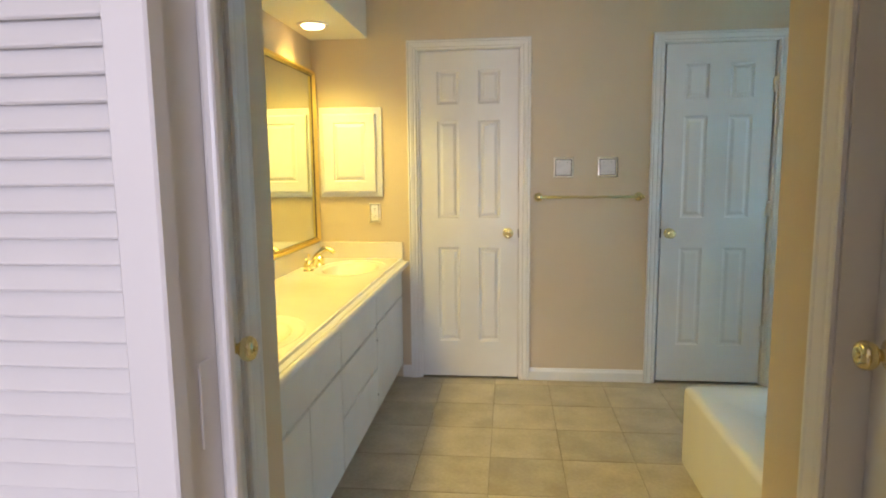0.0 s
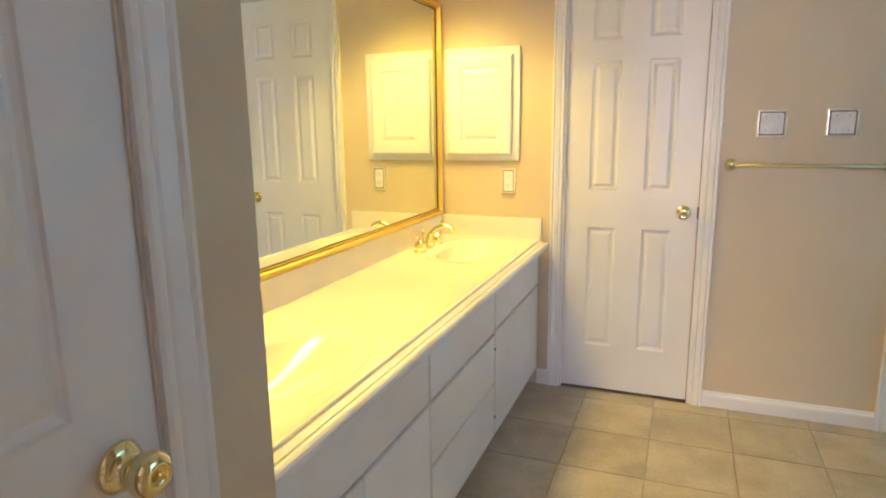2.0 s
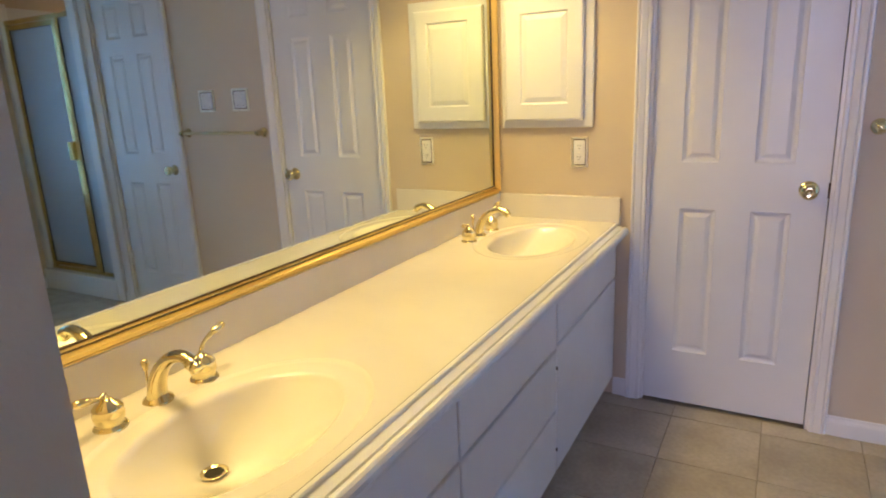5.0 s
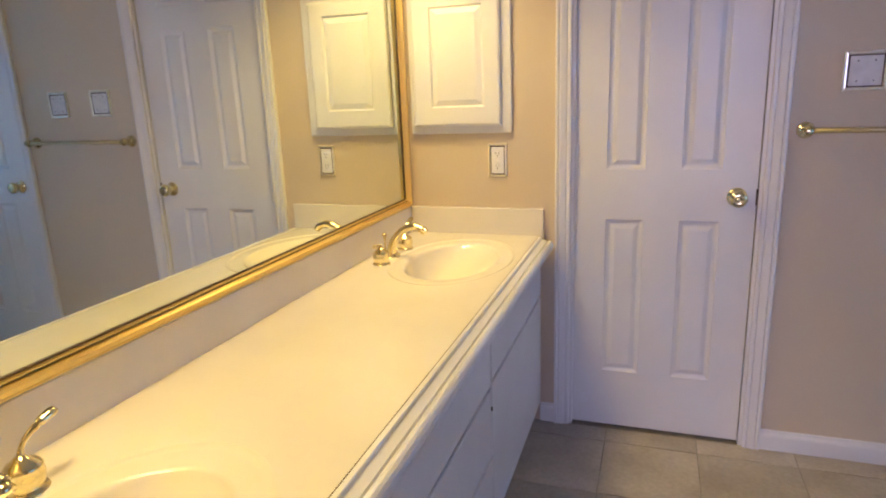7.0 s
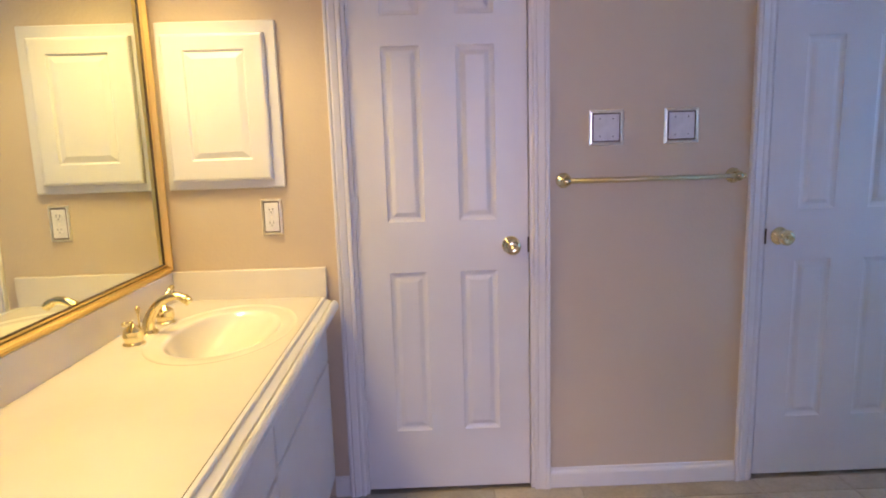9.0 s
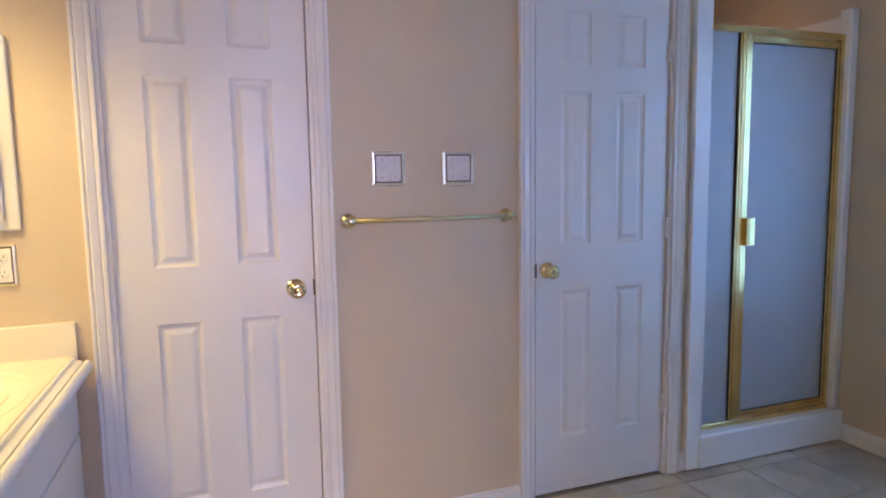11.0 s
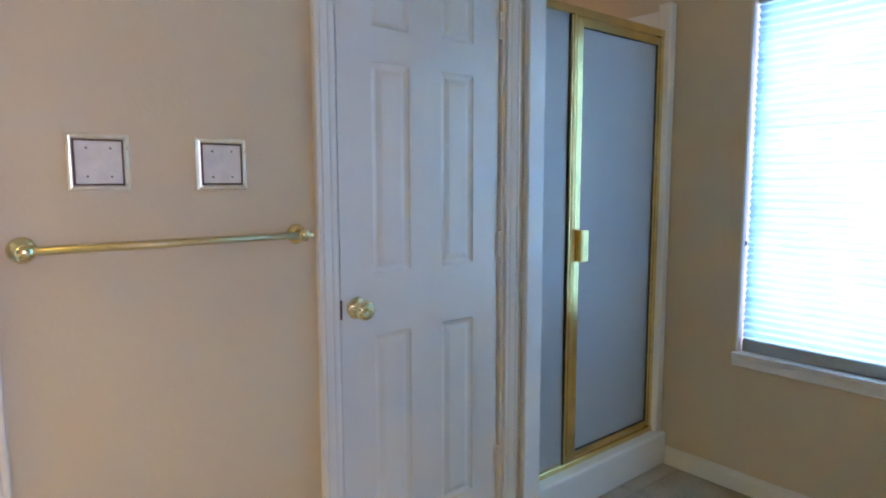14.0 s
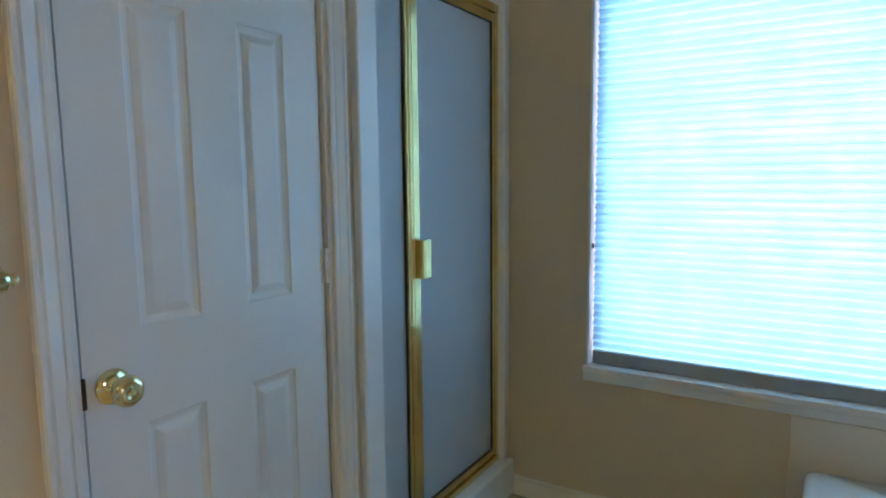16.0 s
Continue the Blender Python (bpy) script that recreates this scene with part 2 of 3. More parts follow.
def baseboard(x0, y0, x1, y1, height=1.0):
    """A run of baseboard on a wall, the room to the left of its way."""
    d = Vector((x1 - x0, y1 - y0, 0))
    nrm = Vector((-d.y, d.x, 0)).normalized()
    bm = bmesh.new()
    ends = []
    for q in ((x0, y0), (x1, y1)):
        ends.append([bm.verts.new(Vector((q[0], q[1], 0)) + nrm * a + Vector((0, 0, b * height + 0.002))) for a, b in BASE])
    n = len(BASE)
    for i in range(n):
        bm.faces.new((ends[0][i], ends[0][(i + 1) % n], ends[1][(i + 1) % n], ends[1][i]))
    bm.faces.new(ends[0])
    bm.faces.new(ends[1])
    return part("baseboard", bm, M_TRIM, kind="structure")


PANEL_Z = [(0.231, 0.835), (1.018, 1.618), (1.716, 1.918)]


def six_panel_slab(w, h, parent, thick=0.035):
    """A moulded door leaf: stiles and rails with sunk fields, a raised panel in each."""
    stile, mull = 0.112, 0.121
    pw = (w - 2 * stile - mull) / 2
    xs = [0, stile, stile + pw, stile + pw + mull, w - stile, w]
    zs = [0, PANEL_Z[0][0], PANEL_Z[0][1], PANEL_Z[1][0], PANEL_Z[1][1], PANEL_Z[2][0], PANEL_Z[2][1], h]
    bm = bmesh.new()
    for i in range(5):
        for j in range(7):
            if i in (1, 3) and j in (1, 3, 5):
                x0, x1, z0, z1 = xs[i], xs[i + 1], zs[j], zs[j + 1]
                g = lambda k, y: rect(x0 + k, x1 - k, z0 + k, z1 - k, y)
                ring_stack(bm, [g(0, 0), g(0.004, 0.0035), g(0.012, 0.0062), g(0.018, 0.0068)])
                pb = bmesh.new()
                ring_stack(pb, [g(0.0182, 0.0067), g(0.0184, 0.0060), g(0.032, 0.0016), g(0.035, 0.001), g(0.037, 0.001)])
                part("panel", pb, M_DOOR, parent)
            else:
                bm.faces.new([bm.verts.new(p) for p in rect(xs[i], xs[i + 1], zs[j], zs[j + 1], 0)])
    back = [bm.verts.new(p) for p in rect(0, w, 0, h, thick)]
    bm.faces.new(back)
    front = rect(0, w, 0, h, 0)
    for i in range(4):
        a, b = i, (i + 1) % 4
        bm.faces.new([bm.verts.new(p) for p in (front[a], front[b], back[b].co, back[a].co)])
    bmesh.ops.remove_doubles(bm, verts=bm.verts, dist=1e-5)
    return part("leaf", bm, M_DOOR, parent)


def knob(parent, x, z, metal=None, deep=1.0):
    k = part("knob", lathe([(0.031, 0), (0.033, 0.003), (0.031, 0.007), (0.022, 0.011), (0.013, 0.014), (0.012, 0.026), (0.017, 0.031), (0.025, 0.037), (0.0285, 0.046), (0.0285, 0.054), (0.024, 0.061), (0.015, 0.065), (0.010, 0.063), (0.005, 0.062)], 28, "y"), metal or M_BRASS, parent, "polished brass door knob", m=pose(x, 0, z), smooth=True)
    part("lock_button", lathe([(0.006, 0.060), (0.006, 0.066), (0.004, 0.068)], 12, "y"), M_BRASS, k)
    return k


def hinge(parent, x, z, side):
    bm = boxes((x - 0.013, x + 0.013, -0.003, 0.0005, z - 0.045, z + 0.045), bevel=0.001)
    for k in range(5):
        z0 = z - 0.045 + k * 0.018
        add_box(bm, x - 0.006 + side * 0.001, x + 0.006 + side * 0.001, -0.010, -0.002, z0 + 0.0006, z0 + 0.0174, 0.0015)
    return part("hinge", bm, M_TRIM, parent, "painted-over hinge")


def panel_door(name, m, w, h, knob_right, label, gap=0.012, metal=None, plate=True, knob_z=0.936, knob_in=0.062):
    """A closed six-panel door; its foot at the hinge or latch side's lower left corner, facing -y."""
    d = thing(name, m, label, "door")
    six_panel_slab(w, h, d).location = (0, 0, 0)
    kx = w - knob_in if knob_right else knob_in
    knob(d, kx, knob_z - gap, metal)
    ex = w + 0.001 if knob_right else -0.001
    if plate:
        part("strike_plate", boxes((ex - 0.004, ex + 0.004, -0.004, 0.002, 0.936 - gap - 0.028, 0.936 - gap + 0.028), bevel=0.001), M_BRONZE, d, "dark strike plate")
    for z in (0.31, 1.07, 1.79):
        hinge(d, -0.002 if knob_right else w + 0.002, z, -1 if knob_right else 1)
    return d


# ---- large structure ----
YW, XR, XL, CEIL = 3.909, 2.53, -1.262, 2.44
T = 0.11


def wall(name, *bs):
    return part(name, boxes(*bs), M_WALL, kind="structure")


wall("wall_north", (XL, -0.607, YW, YW + T, 0, CEIL),
     (-0.607, 0.031, YW, YW + T, 2.06, CEIL), (0.031, 0.850, YW, YW + T, 0, CEIL), (0.850, 1.502, YW, YW + T, 2.06, CEIL),
     (1.502, 1.655, YW, YW + T, 0, CEIL))
wall("wall_behind_doors", (-0.607, 1.5, YW + T, YW + T + 0.02, 0, CEIL))
wall("wall_west", (XL - T, XL, 1.51, YW + T, 0, CEIL))
wall("wall_east", (XR, XR + T, 3.585, 4.95, 0, CEIL), (XR, XR + T, 1.51, 1.95, 0, CEIL),
     (XR, XR + T, 1.95, 3.585, 0, 0.575), (XR, XR + T, 1.95, 3.585, 2.03, CEIL))
wall("wall_vanity_end", (XL, -0.657, 1.519, 1.629, 0, CEIL))
wall("wall_tub_end", (0.60, XR, 1.519, 1.629, 0, CEIL))
wall("wall_hall_west", (-0.767, -0.657, 1.423, 1.519, 0, CEIL), (-0.767, -0.657, 0.75, 1.423, 2.062, CEIL), (-0.81, -0.779, 0.75, 1.519, 0, CEIL))
wall("wall_hall_east", (0.60, 0.714, 1.349, 1.519, 0, CEIL), (0.60, 0.714, 0.75, 1.349, 2.062, CEIL), (0.74, 0.79, 0.75, 1.519, 0, CEIL))
wall("wall_entrance", (-3.2, -0.393, 0.653, 0.748, 0, CEIL), (0.457, 3.2, 0.653, 0.748, 0, CEIL), (-0.393, 0.457, 0.653, 0.748, 2.062, CEIL))
# the opening in the west wall is added, unseen, for the side fill
wall("wall_bedroom", (-3.3, -3.2, -3.1, -2.0, 0, CEIL), (-3.3, -3.2, -0.7, 0.748, 0, CEIL), (-3.3, -3.2, -2.0, -0.7, 0, 0.8), (-3.3, -3.2, -2.0, -0.7, 2.1, CEIL), (3.2, 3.3, -3.1, 0.748, 0, CEIL), (-3.2, 3.2, -3.1, -3.0, 0, 0.8),
     (-3.2, 3.2, -3.1, -3.0, 2.1, CEIL), (-3.2, -0.7, -3.1, -3.0, 0.8, 2.1), (0.9, 3.2, -3.1, -3.0, 0.8, 2.1))
wall("wall_shower_side", (1.545, 1.655, YW + T, 4.95, 0, CEIL), (1.545, XR, 4.95, 5.05, 0, CEIL))
part("ceiling", boxes((-3.3, 3.3, -3.1, 5.05, CEIL, CEIL + 0.05)), M_CEIL, kind="structure")
part("soffit", boxes((XL, -0.905, 1.629, YW, 2.130, CEIL), bevel=0.003), M_CEIL, kind="structure")
part("floor", boxes((-1.3, 2.6, 0.68, 5.05, -0.06, -0.004)), M_GROUT, kind="structure")
part("floor_bedroom", boxes((-3.3, 3.3, -3.1, 0.68, -0.06, 0.006)), M_CARPET, kind="structure")
part("ground", boxes((-40, 40, -40, 40, -0.3, -0.2)), plain("lawn_soil", (0.08, 0.1, 0.04), 0.9, vary=0.3), kind="structure")

# door frames and casings
for name, x0, x1 in (("door_frame_a", -0.607, 0.031), ("door_frame_b", 0.850, 1.502)):
    part(name, boxes((x0, x0 + 0.012, YW + 0.001, YW + T, 0, 2.048), (x1 - 0.012, x1, YW + 0.001, YW + T, 0, 2.048), (x0, x1, YW + 0.001, YW + T, 2.048, 2.06)), M_TRIM, kind="structure")
    casing("trim", x1 - x0, 2.052, m=pose(x0, YW, 0), scale=0.78)
panel_door("door", pose(-0.594, YW + 0.013, 0.012), 0.6095, 2.033, True, "white six-panel door, closed, with brass knob, beside the vanity")
panel_door("door", pose(0.872, YW + 0.013, 0.012), 0.611, 2.033, False, "white six-panel door, closed, brass knob, between towel bar and shower", knob_in=0.050)

# hall side doors
part("door_frame_c", boxes((-0.777, -0.658, 1.410, 1.422, 0, 2.06), (-0.777, -0.658, 0.80, 1.410, 2.048, 2.06), (-0.777, -0.658, 0.788, 0.80, 0, 2.06)), M_TRIM, kind="structure")
casing("trim", 0.618, 2.052, m=pose(-0.657, 0.796, 0, 0, 0, 90))
panel_door("closet_door", pose(-0.662, 0.8008, 0.012, 0, 0, 90), 0.6085, 2.033, True, "white six-panel closet door, closed, brass knob, in the hall", plate=False, knob_z=0.95)
part("door_frame_d", boxes((0.601, 0.712, 1.335, 1.347, 0, 2.06), (0.601, 0.712, 0.76, 1.335, 2.048, 2.06)), M_TRIM, kind="structure")
casing("trim", 0.575, 2.052, m=pose(0.60, 1.340, 0, 0, 0, -90))
panel_door("closet_door", pose(0.672, 1.333, 0.012, 0, 0, -90), 0.575, 2.033, False, "white closet door, closed, set back in its frame, brass knob", plate=False, knob_z=0.985)

# entrance frame
part("door_frame_e", boxes((-0.391, -0.376, 0.651, 0.750, 0, 2.048), (0.440, 0.455, 0.651, 0.750, 0, 2.048), (-0.391, 0.455, 0.651, 0.750, 2.048, 2.06)), M_TRIM, kind="structure")
part("trim", boxes((-0.456, -0.391, 0.749, 0.764, 0, 2.12), (0.455, 0.520, 0.749, 0.764, 0, 2.12), (-0.391, 0.455, 0.749, 0.764, 2.05, 2.12), bevel=0.004), M_TRIM, kind="structure")
part("trim", boxes((-0.376, -0.360, 0.728, 0.7495, 0, 2.048), (0.424, 0.440, 0.728, 0.7495, 0, 2.048), bevel=0.005, seg=2), M_TRIM, kind="structure")

# baseboards
baseboard(0.791, YW, 0.089, YW, 0.93)
baseboard(-0.665, YW, -0.72, YW, 0.93)
baseboard(1.592, YW, 1.561, YW, 0.93)
baseboard(XR, 2.907, XR, YW - 0.02)
baseboard(-0.657, 1.629, -0.657, 1.487)
baseboard(0.60, 1.415, 0.60, 1.629)

# ---- window ----
win = thing("window_1", pose(XR, 2.78, 0), "white window with a closed pale cellular shade above the tub", "window", kind="structure")
W0, W1 = 1.95 - 2.78, 3.585 - 2.78
part("window_sill", boxes((-0.018, 0.10, W0 - 0.02, W1 + 0.008, 0.568, 0.592), bevel=0.004, seg=2), M_TRIM, win)
part("apron", boxes((-0.012, 0.0, W0 - 0.01, W1 + 0.008, 0.535, 0.568), bevel=0.003), M_TRIM, win)
part("window_frame", boxes((0.0, 0.11, W1 - 0.008, W1, 0.592, 2.03), (0.0, 0.11, W0, W0 + 0.008, 0.592, 2.03), (0.0, 0.11, W0 + 0.008, W1 - 0.008, 2.022, 2.03),
     (0.075, 0.11, W1 - 0.05, W1 - 0.008, 0.592, 2.022), (0.075, 0.11, W0 + 0.008, W0 + 0.05, 0.592, 2.022), (0.075, 0.11, W0 + 0.05, W1 - 0.05, 0.592, 0.63), (0.075, 0.11, W0 + 0.05, W1 - 0.05, 1.98, 2.022)), M_TRIM, win)
pane = part("pane", boxes((0.09, 0.094, W0 + 0.05, W1 - 0.05, 0.63, 1.98)), M_PANE, win)
pane.visible_shadow = False

shade = thing("cellular_shade", pose(XR, 2.78, 0), "pale blue-white cellular shade, pulled down over the window", "window blind")
bm = bmesh.new()
n_pleat = 46
z0, z1 = 0.645, 1.985
prev = None
for i in range(n_pleat * 2 + 1):
    z = z0 + (z1 - z0) * i / (n_pleat * 2)
    x = 0.024 if i % 2 else 0.042
    row = [bm.verts.new((x, y, z)) for y in (W0 + 0.02, W1 - 0.016)]
    if prev:
        bm.faces.new((prev[0], prev[1], row[1], row[0]))
    prev = row
part("fabric", bm, M_SHADE, shade)
# both rails are coloured darker for standing against the bright window
part("bottom_rail", boxes((0.024, 0.046, W0 + 0.02, W1 - 0.016, 0.594, 0.645), bevel=0.004, seg=2), M_RAIL_BACKLIT, shade, "bottom rail, its grey standing for backlit shade")
part("head_rail", boxes((0.018, 0.056, W0 + 0.015, W1 - 0.015, 1.985, 2.020), bevel=0.004), M_RAIL_BACKLIT, shade, "head rail, its grey standing for the shaded gap")
part("latch", boxes((0.020, 0.030, W1 - 0.0145, W1 - 0.0085, 1.030, 1.050), bevel=0.002), M_DARK, shade)

# ---- vanity ----
VF = -0.712
VY0, VY1 = 1.629, 3.872
van = thing("vanity_cabinet", pose(0, 0, 0), "long white painted vanity cabinet with drawers and doors", "bathroom vanity")
part("carcass", boxes((XL + 0.002, VF - 0.019, VY0 + 0.002, VY1, 0.10, 0.62), (VF - 0.040, VF - 0.019, VY0 + 0.002, VY1, 0.62, 0.742), (XL + 0.002, VF - 0.040, VY1 - 0.018, VY1, 0.62, 0.742), (XL + 0.002, -0.80, VY0 + 0.002, VY1, 0.002, 0.10)), M_CAB, van)


def front(name, y0, y1, z0, z1):
    """An overlay front on the face of the vanity, with softened edges."""
    bm = bmesh.new()
    x0 = VF - 0.019
    g = lambda k, x: [(x, y0 + k, z0 + k), (x, y1 - k, z0 + k), (x, y1 - k, z1 - k), (x, y0 + k, z1 - k)]
    ring_stack(bm, [g(0, x0), g(0, VF - 0.004), g(0.002, VF - 0.001), g(0.005, VF)])
    return part(name, bm, M_CAB, van)


g = 0.006
SEAM = [VY0 + 0.01, 2.434, 3.105, 3.868]
front("false_front", SEAM[0], SEAM[1] - g, 0.545, 0.712)
front("cabinet_door", SEAM[0], 2.025 - g / 2, 0.100, 0.535)
front("cabinet_door", 2.025 + g / 2, SEAM[1] - g, 0.100, 0.535)
front("drawer", SEAM[1] + g, SEAM[2] - g, 0.543, 0.712)
front("drawer", SEAM[1] + g, SEAM[2] - g, 0.333, 0.532)
front("drawer", SEAM[1] + g, SEAM[2] - g, 0.100, 0.322)
front("false_front", SEAM[2] + g, SEAM[3], 0.553, 0.712)
front("cabinet_door", SEAM[2] + g, SEAM[3], 0.100, 0.543)
for z in (0.47, 0.18):
    for y in (SEAM[2] + g, SEAM[0]):
        part("hinge", boxes((VF - 0.010, VF + 0.001, y - 0.005, y - 0.001, z - 0.006, z + 0.006), bevel=0.001), M_BRONZE, van, "small dark hinge")

# countertop with two sunk bowls
top = thing("countertop", pose(0, 0, 0), "cream cultured-marble countertop with two moulded oval sinks", "countertop")
CT = 0.780
BX, SINKS = -0.945, (2.045, 3.510)
RX, RY = 0.148, 0.222
X0, X1 = XL + 0.002, -0.724
SEG = 48


def oval(cy, rx, ry, z, cx=BX):
    return [(cx + rx * math.cos(2 * math.pi * i / SEG), cy + ry * math.sin(2 * math.pi * i / SEG), z) for i in range(SEG)]


bm = bmesh.new()
cuts = [VY0 + 0.002, SINKS[0] - 0.30, SINKS[0] + 0.30, SINKS[1] - 0.30, SINKS[1] + 0.30, YW - 0.002]
spans = [(cuts[0], cuts[1], None), (cuts[1], cuts[2], SINKS[0]), (cuts[2], cuts[3], None), (cuts[3], cuts[4], SINKS[1]), (cuts[4], cuts[5], None)]
for a, b, cy in spans:
    if cy is None:
        bm.faces.new([bm.verts.new(p) for p in ((X0, a, CT), (X1, a, CT), (X1, b, CT), (X0, b, CT))])
        continue
    outer = []
    for i in range(SEG):
        t = 2 * math.pi * i / SEG
        dx, dy = math.cos(t), math.sin(t)
        k = min([(X1 - BX) / dx if dx > 1e-6 else 9, (X0 - BX) / dx if dx < -1e-6 else 9, (b - cy) / dy if dy > 1e-6 else 9, (a - cy) / dy if dy < -1e-6 else 9])
        outer.append((BX + k * dx, cy + k * dy, CT))
    rings = [outer, oval(cy, 0.203, 0.298, CT), oval(cy, 0.2005, 0.2950, CT - 0.0030), oval(cy, 0.189, 0.278, CT - 0.0032), oval(cy, 0.160, 0.235, CT - 0.0034), oval(cy, 0.1555, 0.2305, CT - 0.0046), oval(cy, 0.1515, 0.226, CT - 0.0078), oval(cy, RX, RY, CT - 0.0125)]
    for k in range(1, 19):
        u = k / 18
        q = 1 - (1 - 0.165) * u ** 1.1
        rings.append(oval(cy, RX * q, RX * q + (RY - RX) * q * (1 - u), CT - 0.0125 - 0.112 * (1 - q ** 1.8) - 0.003 * (u > 0.99), BX - 0.085 * u))
    ring_stack(bm, rings)
    for k in range(SEG):
        p, q = outer[k], outer[(k + 1) % SEG]
        if abs(p[0] - q[0]) > 1e-5 and abs(p[1] - q[1]) > 1e-5:
            c = (X1 if max(p[0], q[0]) > BX else X0, b if max(p[1], q[1]) > cy else a, CT)
            bm.faces.new([bm.verts.new(v) for v in (p, c, q)])
bmesh.ops.remove_doubles(bm, verts=bm.verts, dist=1e-4)
body = part("slab", bm, M_MARBLE, top)
for f in body.data.polygons:
    f.use_smooth = f.center.z < CT - 0.0005
# front edge with ogee nosing, dark strip in its seam
prof = [(X1 + 0.0012, CT - 0.004), (X1 + 0.0030, CT + 0.0010), (X1 + 0.0120, CT + 0.0012), (X1 + 0.0140, CT - 0.0010), (X1 + 0.0145, CT - 0.0075), (X1 + 0.0175, CT - 0.0090), (X1 + 0.0190, CT - 0.0065), (X1 + 0.034, CT - 0.0120),
        (X1 + 0.0350, CT - 0.0175), (X1 + 0.0380, CT - 0.0185), (X1 + 0.0395, CT - 0.0125), (X1 + 0.0440, CT - 0.0105), (X1 + 0.0490, CT - 0.0115), (X1 + 0.0540, CT - 0.0155), (X1 + 0.0580, CT - 0.022), (X1 + 0.0600, CT - 0.031), (X1 + 0.0580, CT - 0.040), (X1 + 0.050, CT - 0.047), (X1 + 0.030, CT - 0.050), (X1 - 0.004, CT - 0.050)]
# strip behind the nosing, coloured dark to stand for the seam's shade
part("seam_shade", boxes((X1 - 0.006, X1 + 0.001, VY0 + 0.002, VY1, CT - 0.040, CT - 0.006)), M_SHADOW_LINE, top)
bm = bmesh.new()
rr = [[bm.verts.new((x, y, z)) for x, z in prof] for y in (VY0 + 0.002, VY1)]
for i in range(len(prof) - 1):
    bm.faces.new((rr[0][i], rr[0][i + 1], rr[1][i + 1], rr[1][i]))
bm.faces.new(rr[0])
bm.faces.new(rr[1])
part("nosing", bm, M_CAB, top, "moulded white front edge")
part("backsplash", boxes((XL + 0.002, XL + 0.020, VY0 + 0.002, YW - 0.002, CT - 0.012, 0.884), bevel=0.003, seg=2), M_MARBLE, top)
part("backsplash", boxes((XL + 0.0205, -0.707, YW - 0.019, YW - 0.0012, CT - 0.012, 0.884), bevel=0.003, seg=2), M_MARBLE, top)
for cy in SINKS:
    drain = part("drain", lathe([(0.024, 0), (0.026, 0.002), (0.021, 0.003), (0.019, -0.002), (0.002, -0.003)], 24), M_BRASS, top, "brass drain with a dark opening", m=pose(BX - 0.085, cy, CT - 0.1195), smooth=True)
    part("drain_opening", lathe([(0.018, 0.0006), (0.016, 0.0022), (0.002, 0.0024)], 20), M_DARK, drain, "dark drain opening")


def faucet(cy):
    f = thing("faucet", pose(-1.170, cy + 0.007, CT - 0.004), "polished brass faucet with two levers on the cream countertop", "faucet", "vanity faucets")
    part("spout_base", lathe([(0.029, 0), (0.030, 0.004), (0.027, 0.008), (0.021, 0.012), (0.018, 0.02)], 24), M_BRASS, f, smooth=True)
    pts = curve_points([(0, 0, 0.005), (0.006, 0, 0.040), (0.026, 0, 0.075), (0.058, 0, 0.101), (0.094, 0, 0.110), (0.122, 0, 0.098)], 6)
    n = len(pts)
    part("spout", tube(pts, [0.0235 - 0.0115 * (i / (n - 1)) ** 0.55 + (0.0035 if i > n - 4 else 0) for i in range(n)], 16, 0.85), M_BRASS, f, smooth=True)
    part("aerator", tube([(0.120, 0, 0.100), (0.130, 0, 0.088)], [0.0130, 0.0125], 16), M_BRASS, f, smooth=True)
    part("lift_rod", tube([(-0.024, 0, 0.0), (-0.024, 0, 0.060), (-0.024, 0, 0.062), (-0.024, 0, 0.067), (-0.024, 0, 0.073), (-0.024, 0, 0.080), (-0.024, 0, 0.084)], [0.0028, 0.0028, 0.006, 0.0045, 0.0085, 0.0075, 0.002], 12), M_BRASS, f, smooth=True)
    for s in (-1, 1):
        up = 0.104 if s > 0 else 0.074
        h = part("handle", lathe([(0.029, 0), (0.0305, 0.003), (0.028, 0.007), (0.0235, 0.009), (0.0235, 0.012), (0.0265, 0.020), (0.0275, 0.029), (0.0255, 0.037), (0.0265, 0.039), (0.0265, 0.041), (0.022, 0.047), (0.013, 0.053), (0.009, 0.058), (0.004, 0.060)], 28), M_BRASS, f, m=pose(0.008, s * 0.105, 0), smooth=True)
        lp = curve_points([(0, 0, 0.050), (0.0, s * 0.002, 0.066), (0.002, s * 0.011, 0.050 + (up - 0.050) * 0.58), (0.005, s * 0.033, 0.050 + (up - 0.050) * 0.82), (0.007, s * 0.060, up)], 5)
        k = len(lp)
        part("lever", tube(lp, [0.0088 - 0.0046 * math.sin(min(1.0, i / (k - 1) * 1.25) * math.pi) ** 0.8 - (0.0025 if i == k - 1 else 0) for i in range(k)], 12, 0.85), M_BRASS, h, smooth=True)
    return f


for cy in SINKS:
    faucet(cy)

# ---- mirror ----
mir = thing("wall_mirror", pose(XL, 0, 0), "large wall mirror in a gilded frame above the vanity", "mirror")
MY0, MY1, MZ0, MZ1 = 1.68, 3.885, 0.885, 1.943
part("glass", boxes((0.006, 0.014, MY0 + 0.035, MY1 - 0.035, MZ0 + 0.035, MZ1 - 0.035)), M_MIRROR, mir)


